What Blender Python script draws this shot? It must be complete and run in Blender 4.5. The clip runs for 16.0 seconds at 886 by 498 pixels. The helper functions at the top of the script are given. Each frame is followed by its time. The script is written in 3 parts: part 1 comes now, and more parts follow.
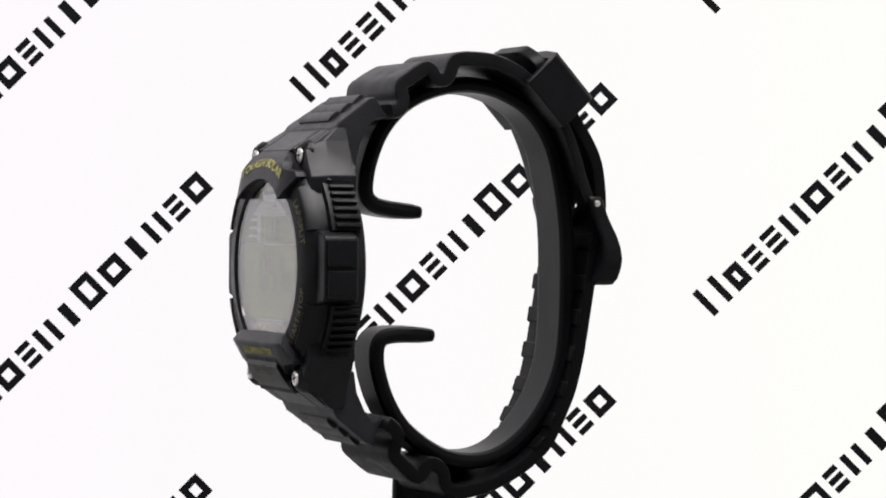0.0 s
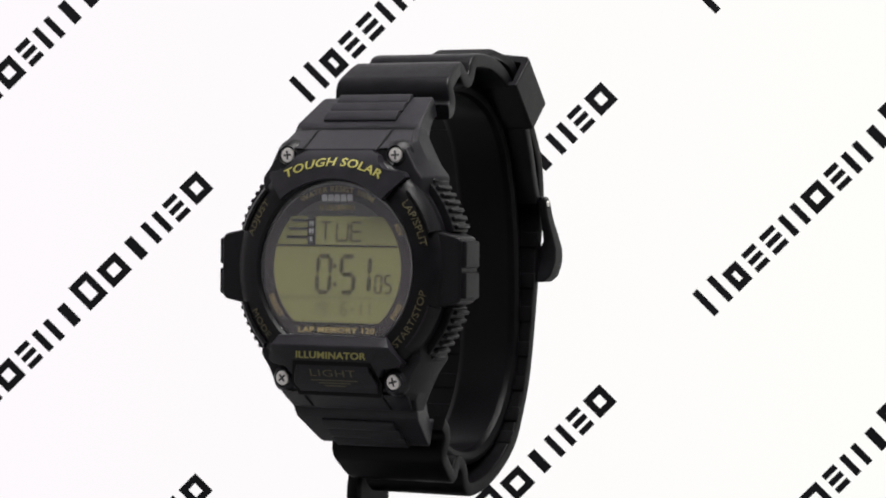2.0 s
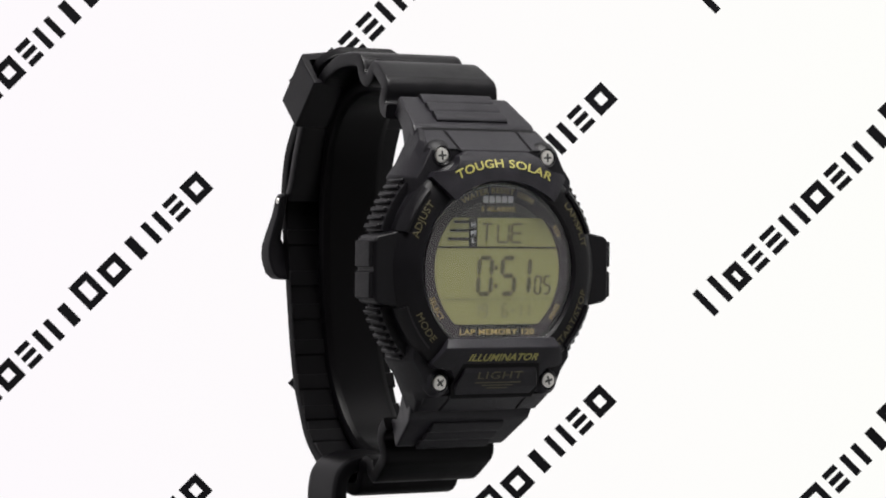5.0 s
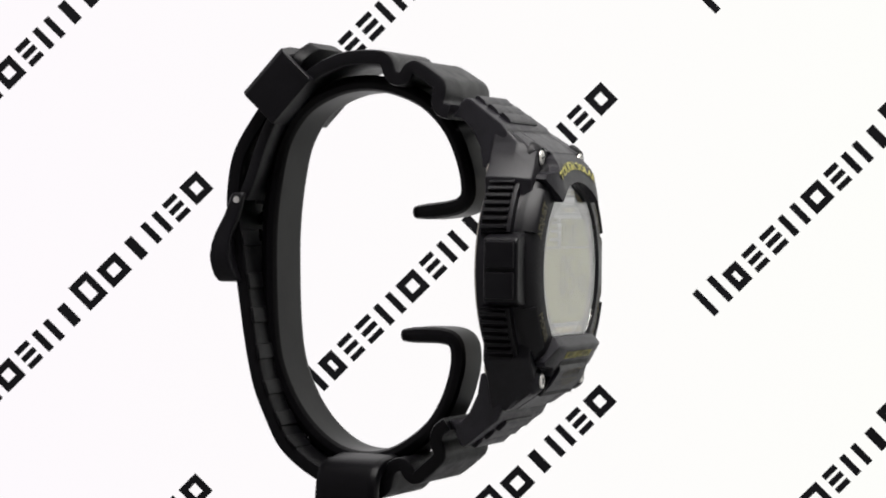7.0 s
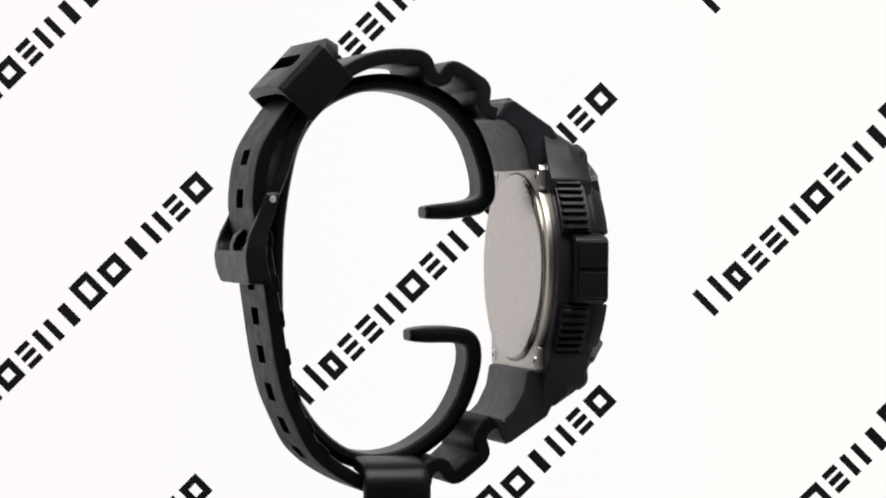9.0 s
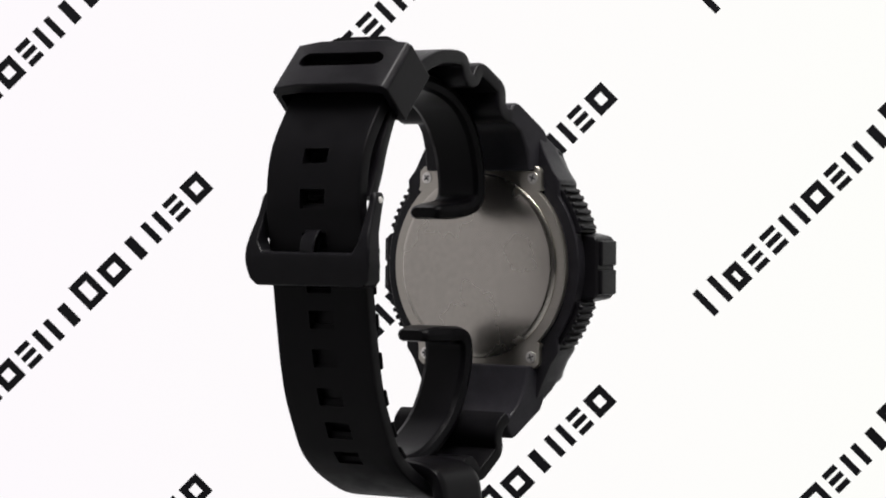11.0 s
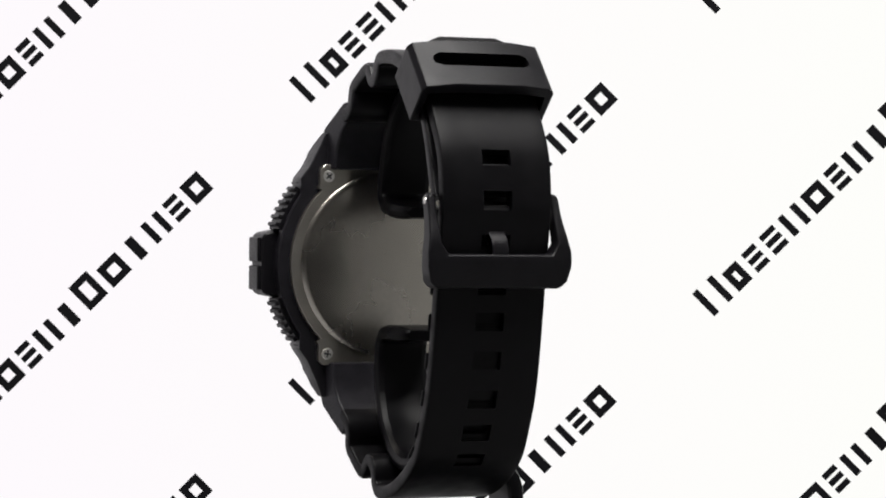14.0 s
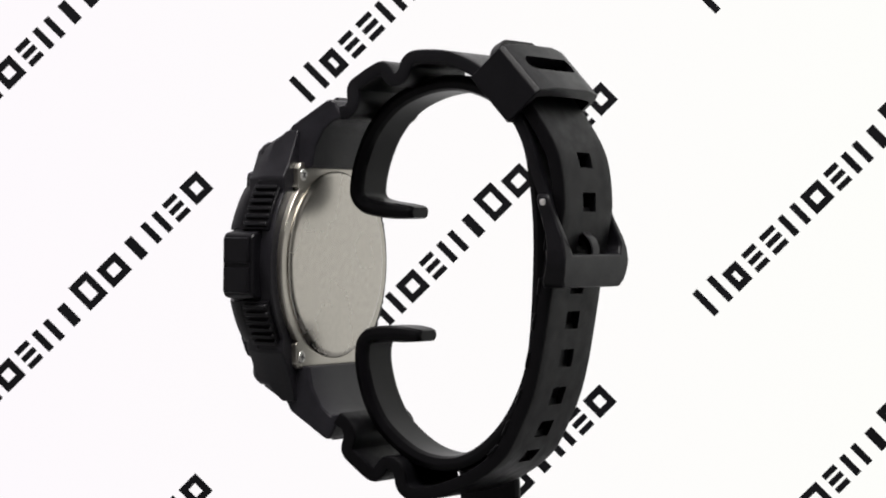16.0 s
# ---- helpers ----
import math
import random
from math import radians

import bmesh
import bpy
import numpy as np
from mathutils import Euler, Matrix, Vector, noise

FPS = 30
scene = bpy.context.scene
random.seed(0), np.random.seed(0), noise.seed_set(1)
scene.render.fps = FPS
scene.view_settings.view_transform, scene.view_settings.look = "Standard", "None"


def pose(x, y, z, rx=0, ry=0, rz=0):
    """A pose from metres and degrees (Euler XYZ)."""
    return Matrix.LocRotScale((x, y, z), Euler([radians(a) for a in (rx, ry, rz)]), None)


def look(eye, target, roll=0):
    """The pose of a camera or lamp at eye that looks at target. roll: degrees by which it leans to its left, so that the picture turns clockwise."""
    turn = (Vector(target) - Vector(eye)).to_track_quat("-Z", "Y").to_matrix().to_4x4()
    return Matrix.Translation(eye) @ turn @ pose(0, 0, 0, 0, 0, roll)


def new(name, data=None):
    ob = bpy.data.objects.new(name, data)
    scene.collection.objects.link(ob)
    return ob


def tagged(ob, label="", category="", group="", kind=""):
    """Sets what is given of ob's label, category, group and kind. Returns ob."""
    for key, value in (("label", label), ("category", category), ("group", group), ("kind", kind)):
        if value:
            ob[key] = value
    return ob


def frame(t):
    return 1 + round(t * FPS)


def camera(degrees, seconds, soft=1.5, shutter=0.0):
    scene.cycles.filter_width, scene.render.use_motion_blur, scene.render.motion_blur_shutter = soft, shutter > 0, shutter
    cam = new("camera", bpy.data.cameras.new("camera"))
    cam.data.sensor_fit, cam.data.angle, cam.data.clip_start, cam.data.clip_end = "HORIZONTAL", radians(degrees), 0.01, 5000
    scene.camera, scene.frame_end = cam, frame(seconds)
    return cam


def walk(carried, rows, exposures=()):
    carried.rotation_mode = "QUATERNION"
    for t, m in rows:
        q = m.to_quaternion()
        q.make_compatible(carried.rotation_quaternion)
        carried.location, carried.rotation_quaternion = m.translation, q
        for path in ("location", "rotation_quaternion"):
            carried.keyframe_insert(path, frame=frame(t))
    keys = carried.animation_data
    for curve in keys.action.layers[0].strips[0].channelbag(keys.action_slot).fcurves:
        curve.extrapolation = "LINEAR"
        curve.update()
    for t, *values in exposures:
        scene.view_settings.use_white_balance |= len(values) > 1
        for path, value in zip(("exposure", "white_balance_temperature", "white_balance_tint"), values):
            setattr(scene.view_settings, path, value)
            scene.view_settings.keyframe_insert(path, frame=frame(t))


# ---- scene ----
# All plan numbers below are millimetres; the turning axis is x = AXIS, y = 0.
MM = 0.001
AXIS, LIFT = -0.00414, 0.090          # turning axis; height of the plan's zero above the table
TURN, FRONT = 19.124, 3.514           # degrees a second; the moment the dial faces the lens

cam = camera(17.74, 16.0, soft=1.9)
EYE = Vector((0, -0.4911, LIFT + 0.0027))
ROLL = 0.59
aim = EYE + Vector((0, math.cos(radians(0.614)), -math.sin(radians(0.614))))
walk(cam, [(0.0, look(EYE, aim, ROLL)), (16.0, look(EYE, aim, ROLL))],
     exposures=[(0.0, 0.0), (7.2, 0.0), (8.0, -0.045), (8.5, -0.04), (9.0, 0.0), (16.0, 0.0)])

# ---- light ----
world = bpy.data.worlds.new("world")
scene.world = world
world.use_nodes = True
world.node_tree.nodes["Background"].inputs[0].default_value = (0.9, 0.95, 1.0, 1)
world.node_tree.nodes["Background"].inputs[1].default_value = 0.005


def area_lamp(name, eye, target, sx, sy, watts, colour=(1, 1, 1)):
    data = bpy.data.lights.new(name, "AREA")
    data.shape, data.size, data.size_y, data.energy, data.color = "RECTANGLE", sx, sy, watts, colour
    ob = new(name, data)
    ob.matrix_world = look(eye, target)
    return tagged(ob, "white fabric softbox lamp hanging above the set", "studio lamp")


area_lamp("softbox", (0.05, -0.17, 0.62), (0, 0, LIFT), 0.46, 0.36, 9.5, (1.0, 0.98, 0.96))


# ---- materials ----
def material(name, colour, rough=0.5, metal=0.0, vary=0.25, grain=900.0, bump=0.15, coat=0.0, stretch=None, ior=1.5):
    m = bpy.data.materials.new(name)
    m.use_nodes = True
    nt = m.node_tree
    bsdf = nt.nodes["Principled BSDF"]
    bsdf.inputs["Metallic"].default_value = metal
    bsdf.inputs["Coat Weight"].default_value = coat
    bsdf.inputs["Coat IOR"].default_value = 1.47
    bsdf.inputs["Coat Roughness"].default_value = 0.08
    bsdf.inputs["IOR"].default_value = ior
    tc = nt.nodes.new("ShaderNodeTexCoord")
    src = tc.outputs["Object"]
    if stretch:
        mp = nt.nodes.new("ShaderNodeMapping")
        mp.inputs["Scale"].default_value = stretch
        nt.links.new(src, mp.inputs["Vector"])
        src = mp.outputs["Vector"]
    fine, broad = nt.nodes.new("ShaderNodeTexNoise"), nt.nodes.new("ShaderNodeTexNoise")
    fine.inputs["Scale"].default_value, fine.inputs["Detail"].default_value = grain, 6
    broad.inputs["Scale"].default_value, broad.inputs["Detail"].default_value = grain / 12, 4
    nt.links.new(src, fine.inputs["Vector"])
    nt.links.new(tc.outputs["Object"], broad.inputs["Vector"])
    mix = nt.nodes.new("ShaderNodeMath")
    mix.operation = "MULTIPLY_ADD"
    mix.inputs[1].default_value = 0.5
    nt.links.new(fine.outputs["Fac"], mix.inputs[0])
    half = nt.nodes.new("ShaderNodeMath")
    half.operation = "MULTIPLY"
    half.inputs[1].default_value = 0.5
    nt.links.new(broad.outputs["Fac"], half.inputs[0])
    nt.links.new(half.outputs[0], mix.inputs[2])
    ramp = nt.nodes.new("ShaderNodeMapRange")
    ramp.inputs["From Min"].default_value, ramp.inputs["From Max"].default_value = 0.3, 0.7
    ramp.inputs["To Min"].default_value, ramp.inputs["To Max"].default_value = 1 - vary, 1 + vary
    nt.links.new(mix.outputs[0], ramp.inputs["Value"])
    tint = nt.nodes.new("ShaderNodeVectorMath")
    tint.operation = "SCALE"
    tint.inputs[0].default_value = colour
    nt.links.new(ramp.outputs[0], tint.inputs["Scale"])
    nt.links.new(tint.outputs[0], bsdf.inputs["Base Color"])
    rr = nt.nodes.new("ShaderNodeMapRange")
    rr.inputs["From Min"].default_value, rr.inputs["From Max"].default_value = 0.3, 0.7
    rr.inputs["To Min"].default_value, rr.inputs["To Max"].default_value = rough * 0.85, min(1, rough * 1.15)
    nt.links.new(broad.outputs["Fac"], rr.inputs["Value"])
    nt.links.new(rr.outputs[0], bsdf.inputs["Roughness"])
    if bump:
        bp = nt.nodes.new("ShaderNodeBump")
        bp.inputs["Strength"].default_value, bp.inputs["Distance"].default_value = bump, 0.0001
        nt.links.new(fine.outputs["Fac"], bp.inputs["Height"])
        nt.links.new(bp.outputs[0], bsdf.inputs["Normal"])
    return m


resin = material("black_resin", (0.0033, 0.0030, 0.0040), 0.38, bump=0.35, vary=0.35, grain=5000, ior=1.26)
strap_resin = material("strap_resin", (0.0024, 0.0022, 0.0028), 0.42, bump=0.25, grain=5000, ior=1.18)
case_resin = material("case_resin", (0.0092, 0.0086, 0.0106), 0.38, bump=0.35, vary=0.35, grain=5000, ior=1.26)
plate_resin = material("charcoal_resin", (0.0125, 0.0117, 0.0146), 0.38, bump=0.4, vary=0.4, grain=5000, ior=1.28)
holder_plastic = material("holder_plastic", (0.0024, 0.0022, 0.0028), 0.34, bump=0.1, grain=1200, ior=1.18)
buckle_resin = material("buckle_resin", (0.0040, 0.0037, 0.0047), 0.36, bump=0.3, vary=0.35, grain=3000, ior=1.22)
steel = material("brushed_steel", (0.44, 0.415, 0.37), 0.35, metal=1.0, vary=0.10, grain=1500, bump=0.05, stretch=(0.15, 1, 6))
scuffed_steel = material("scuffed_steel", (0.43, 0.405, 0.365), 0.27, metal=1.0, vary=0.09, grain=900, bump=0)
screw_metal = material("screw_steel", (0.74, 0.72, 0.69), 0.38, metal=1.0, vary=0.08, grain=3000, bump=0.1)
dark_slot = material("screw_slot", (0.03, 0.03, 0.03), 0.6)
yellow_ink = material("yellow_ink", (0.285, 0.26, 0.065), 0.5, vary=0.12, grain=4000, bump=0)
gold_ink = material("gold_ink", (0.235, 0.178, 0.058), 0.45, vary=0.15, grain=4000, bump=0)
dull_ink = material("dull_gold_ink", (0.056, 0.048, 0.019), 0.5, vary=0.15, grain=4000, bump=0)
white_ink = material("pale_grey_ink", (0.5, 0.5, 0.53), 0.5, vary=0.1, grain=4000, bump=0)
face_black = material("face_black", (0.0016, 0.0011, 0.0016), 0.35, grain=2000, bump=0.02, ior=1.12, coat=1.0)
lcd_olive = material("lcd_panel", (0.142, 0.140, 0.060), 0.55, metal=0.0, vary=0.04, grain=1500, bump=0.0, ior=1.2)
lcd_dark = material("lcd_segment", (0.042, 0.041, 0.024), 0.55, vary=0.1, grain=2000, bump=0, ior=1.2)
lcd_faint = material("lcd_faint_segment", (0.075, 0.073, 0.036), 0.55, vary=0.1, grain=2000, bump=0, ior=1.2)
solar_film = material("solar_film", (0.017, 0.0135, 0.0175), 0.4, vary=0.2, grain=2500, bump=0.02, ior=1.2)
print_black = material("print_black", (0.006, 0.006, 0.007), 0.7, vary=0.3, grain=200, bump=0, ior=1.1)
table_grey = material("table_laminate", (0.19, 0.19, 0.195), 0.6, vary=0.1, grain=300, bump=0.05)
room_grey = material("room_paint", (0.045, 0.045, 0.047), 0.8, vary=0.1, grain=40, bump=0.05)


def glass_material():
    m = bpy.data.materials.new("mineral_glass")
    m.use_nodes = True
    b = m.node_tree.nodes["Principled BSDF"]
    b.inputs["Base Color"].default_value = (1, 1, 1, 1)
    b.inputs["Roughness"].default_value = 0.02
    b.inputs["Transmission Weight"].default_value = 1.0
    b.inputs["IOR"].default_value = 1.47
    return m


glass = glass_material()


def backlit_material(name, strength):
    m = bpy.data.materials.new(name)
    m.use_nodes = True
    nt = m.node_tree
    b = nt.nodes["Principled BSDF"]
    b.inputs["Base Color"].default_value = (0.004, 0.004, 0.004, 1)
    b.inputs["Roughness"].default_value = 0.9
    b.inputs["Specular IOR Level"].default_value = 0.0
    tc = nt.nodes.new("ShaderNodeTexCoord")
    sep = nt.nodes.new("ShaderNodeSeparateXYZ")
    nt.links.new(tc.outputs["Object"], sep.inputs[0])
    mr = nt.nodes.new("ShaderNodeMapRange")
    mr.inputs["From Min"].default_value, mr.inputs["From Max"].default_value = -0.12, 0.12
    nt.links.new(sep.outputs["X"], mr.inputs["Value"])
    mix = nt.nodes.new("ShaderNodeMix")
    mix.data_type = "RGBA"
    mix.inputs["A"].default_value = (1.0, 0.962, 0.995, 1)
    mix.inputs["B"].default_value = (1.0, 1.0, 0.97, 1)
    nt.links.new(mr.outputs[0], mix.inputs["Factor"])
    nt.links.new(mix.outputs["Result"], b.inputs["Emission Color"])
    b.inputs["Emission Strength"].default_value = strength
    return m


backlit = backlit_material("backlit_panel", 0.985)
tent_cloth = backlit_material("tent_cloth", 0.52)


# ---- mesh helpers ----
def mesh_object(name, bm, mat, parent=None, label="", smooth=True):
    bmesh.ops.recalc_face_normals(bm, faces=bm.faces)
    me = bpy.data.meshes.new(name)
    bm.to_mesh(me)
    bm.free()
    me.transform(Matrix.Scale(MM, 4))
    me.materials.append(mat)
    if smooth:
        me.shade_smooth()
        me.set_sharp_from_angle(angle=radians(38))
    ob = new(name, me)
    ob.parent = parent
    if smooth:                        # broad faces stay flat, the rounded edges carry the turn
        mod = ob.modifiers.new("weighted_normal", "WEIGHTED_NORMAL")
        mod.keep_sharp = True
        mod.weight = 80
    return tagged(ob, label)


def part(name, bm, mat, parent, label=""):
    return mesh_object(name, bm, mat, parent, label)


def round_edges(bm, width, segments=2, limit=35):
    if width <= 0:
        return bm
    bmesh.ops.remove_doubles(bm, verts=bm.verts, dist=1e-4)
    bmesh.ops.recalc_face_normals(bm, faces=bm.faces)
    es = [e for e in bm.edges if len(e.link_faces) == 2 and e.calc_face_angle(0) > radians(limit)]
    bmesh.ops.bevel(bm, geom=es, offset=width, segments=segments, profile=0.5, affect="EDGES", clamp_overlap=True)
    return bm


def extrude(poly, place, a, b, bevel=0.3, segments=2, holes=()):
    """A closed outline of (u, v) pairs, carried from depth a to depth b; place(u, v, w) gives x, y, z."""
    bm = bmesh.new()
    lo = [bm.verts.new(place(u, v, a)) for u, v in poly]
    hi = [bm.verts.new(place(u, v, b)) for u, v in poly]
    bm.faces.new(lo)
    bm.faces.new(list(reversed(hi)))
    for i in range(len(poly)):
        j = (i + 1) % len(poly)
        bm.faces.new((lo[i], hi[i], hi[j], lo[j]))
    return round_edges(bm, bevel, segments)


def front(u, v, w):
    return (u, w, v)


def side(u, v, w):
    return (w, u, v)


def box(x0, x1, y0, y1, z0, z1, bevel=0.2, segments=2):
    return extrude([(x0, z0), (x1, z0), (x1, z1), (x0, z1)], front, y0, y1, bevel, segments)


def mirror(half):
    """A right half outline, top to bottom, closed over the middle line."""
    return list(half) + [(-x, z) for x, z in reversed(half) if abs(x) > 1e-6]


def arc(cx, cz, r, a0, a1, n):
    return [(cx + r * math.cos(radians(a0 + (a1 - a0) * i / n)), cz + r * math.sin(radians(a0 + (a1 - a0) * i / n))) for i in range(n + 1)]


def ring(profile, cx, cz, n=96, a0=0.0, a1=360.0):
    """A turned ring about the y direction; profile: closed outline of (radius, y)."""
    bm = bmesh.new()
    full = abs(a1 - a0) >= 359.9
    count = n if full else n + 1
    loops = []
    for i in range(count):
        a = radians(a0 + (a1 - a0) * i / n)
        loops.append([bm.verts.new((cx + r * math.cos(a), y, cz + r * math.sin(a))) for r, y in profile])
    k = len(profile)
    for i in range(n):
        p, q = loops[i], loops[(i + 1) % count]
        for j in range(k):
            bm.faces.new((p[j], p[(j + 1) % k], q[(j + 1) % k], q[j]))
    if not full:
        bm.faces.new(loops[0])
        bm.faces.new(list(reversed(loops[-1])))
    return bm


def disc(cx, cz, r, y0, y1, bevel=0.1, n=48):
    return extrude(arc(cx, cz, r, 0, 360 - 360 / n, n - 1), front, y0, y1, bevel)


def glide(points, step=0.6):
    """A smooth line through points, evenly stepped."""
    pts = [Vector(p) for p in points]
    pts = [pts[0] * 2 - pts[1]] + pts + [pts[-1] * 2 - pts[-2]]
    fine = []
    for i in range(1, len(pts) - 2):
        p0, p1, p2, p3 = pts[i - 1:i + 3]
        for k in range(24):
            t = k / 24
            fine.append(0.5 * (2 * p1 + (p2 - p0) * t + (2 * p0 - 5 * p1 + 4 * p2 - p3) * t * t + (3 * p1 - p0 - 3 * p2 + p3) * t ** 3))
    fine.append(pts[-2])
    length = [0.0]
    for a, b in zip(fine, fine[1:]):
        length.append(length[-1] + (b - a).length)
    n = max(2, round(length[-1] / step))
    out, j = [], 0
    for i in range(n + 1):
        s = length[-1] * i / n
        while j < len(fine) - 2 and length[j + 1] < s:
            j += 1
        t = (s - length[j]) / max(1e-9, length[j + 1] - length[j])
        out.append(fine[j].lerp(fine[j + 1], min(1, max(0, t))))
    return out, length[-1]


def band(points, width, thick, centre=0.0, holes=(), hole_half=2.2, step=0.5, soft=0.5, groove=0.0):
    """A strap swept along a side-plan line; width(s), thick(s) with s from 0 to 1; holes: (from, to) millimetres along it."""
    line, total = glide(points, step)
    n = len(line) - 1
    bm = bmesh.new()
    inner = 0.72
    rows = []
    for i, p in enumerate(line):
        s = i / n
        a, b = line[max(0, i - 1)], line[min(n, i + 1)]
        d = (b - a).normalized()
        nrm = Vector((-d[1], d[0]))
        w, h = width(s) / 2, thick(s) / 2
        sh = min(soft, h * 0.9)
        cols = [(-w, h - sh), (-w + sh * 0.3, h - sh * 0.3), (-w + sh, h), (-w * inner, h), (-w * inner + 0.35, h - groove), (-hole_half, h - groove), (hole_half, h - groove),
                (w * inner - 0.35, h - groove), (w * inner, h), (w - sh, h), (w - sh * 0.3, h - sh * 0.3), (w, h - sh)]
        top = [bm.verts.new((centre + x, *(p + nrm * y))) for x, y in cols]
        low = [bm.verts.new((centre + x, *(p - nrm * (y if k in (0, 1, 10, 11) else h)))) for k, (x, y) in enumerate(cols)]
        rows.append((top, low))
    m = len(rows[0][0])
    mid = 5
    open_at = [any(h0 <= (i + 0.5) / n * total <= h1 for h0, h1 in holes) for i in range(n)]
    for i in range(n):
        (t0, l0), (t1, l1) = rows[i], rows[i + 1]
        for j in range(m - 1):
            if j == mid and open_at[i]:
                continue
            bm.faces.new((t0[j], t0[j + 1], t1[j + 1], t1[j]))
            bm.faces.new((l0[j], l1[j], l1[j + 1], l0[j + 1]))
        bm.faces.new((t0[0], t1[0], l1[0], l0[0]))
        bm.faces.new((t0[-1], l0[-1], l1[-1], t1[-1]))
        if open_at[i]:
            bm.faces.new((t0[mid], t1[mid], l1[mid], l0[mid]))
            bm.faces.new((t0[mid + 1], l0[mid + 1], l1[mid + 1], t1[mid + 1]))
            if i == 0 or not open_at[i - 1]:
                far = rows[min(n, i + 2)][1]
                bm.faces.new((t0[mid], far[mid], far[mid + 1], t0[mid + 1]))
                bm.faces.new((l0[mid], l0[mid + 1], far[mid + 1], far[mid]))
            if i == n - 1 or not open_at[i + 1]:
                bm.faces.new((t1[mid], t1[mid + 1], l1[mid + 1], l1[mid]))
    for end in (rows[0], rows[-1]):
        bm.faces.new(end[0] + list(reversed(end[1])))
    return bm


def lettering(body, size, deep=0.05, spacing=1.0, shear=0.0, heavy=0.0):
    """Flat letters of the built-in font as a bmesh in (u, v), centred."""
    cu = bpy.data.curves.new("letters", "FONT")
    cu.body, cu.size, cu.align_x, cu.align_y = body, size, "CENTER", "CENTER"
    cu.space_character, cu.shear, cu.offset, cu.extrude, cu.resolution_u = spacing, shear, heavy, deep, 3
    ob = bpy.data.objects.new("letters", cu)
    me = bpy.data.meshes.new_from_object(ob)
    bm = bmesh.new()
    bm.from_mesh(me)
    bpy.data.objects.remove(ob)
    bpy.data.curves.remove(cu)
    bpy.data.meshes.remove(me)
    return bm


def put_letters(bm, cx, cz, yfun, stretch=1.0, turn=0.0):
    c, s = math.cos(radians(turn)), math.sin(radians(turn))
    for v in bm.verts:
        u, w, d = v.co.x * stretch, v.co.y, v.co.z
        x, z = cx + c * u - s * w, cz + s * u + c * w
        v.co = (x, yfun(x, z) - d, z)
    return bm


def bend_letters(bm, cx, cz, r, at, yfun, stretch=1.0, outward=True):
    """Letters round a circle, centred at the angle `at`; outward: their tops point away from the middle."""
    for v in bm.verts:
        u, w, d = v.co.x * stretch, v.co.y, v.co.z
        if outward:
            a, rr = radians(at) - u / r, r + w
        else:
            a, rr = radians(at) + u / r, r - w
        x, z = cx + rr * math.cos(a), cz + rr * math.sin(a)
        v.co = (x, yfun(x, z) - d, z)
    return bm


# ---- the set: table, backdrop, room ----
def slab(name, x0, x1, y0, y1, z0, z1, mat, label):
    bm = box(x0, x1, y0, y1, z0, z1, 0)
    return tagged(mesh_object(name, bm, mat, None, "", smooth=False), label, "", "", "structure")


slab("floor", -1500, 1500, -1900, 500, -770, -750, room_grey, "dull grey studio floor")
slab("wall_north", -1500, 1500, 500, 530, -750, 1600, room_grey, "dull grey painted studio wall")
slab("wall_south", -1500, 1500, -1930, -1900, -750, 1600, room_grey, "dull grey painted studio wall")
slab("wall_east", 1500, 1530, -1900, 500, -750, 1600, room_grey, "dull grey painted studio wall")
slab("wall_west", -1530, -1500, -1900, 500, -750, 1600, room_grey, "dull grey painted studio wall")
slab("ceiling", -1500, 1500, -1900, 500, 1600, 1620, room_grey, "dull grey painted studio ceiling")


def make_table():
    table = tagged(new("table"), "matt grey laminate table under the display stand", "table")
    part("tabletop", box(-640, 640, -600, 330, -24, 0, 2), table_grey, table)
    for x in (-600, 600):
        for y in (-560, 300):
            part("leg", box(x - 20, x + 20, y - 20, y + 20, -750, -24, 2), table_grey, table)
    return table


make_table()

BACK = 250.0       # the panel's distance behind the axis


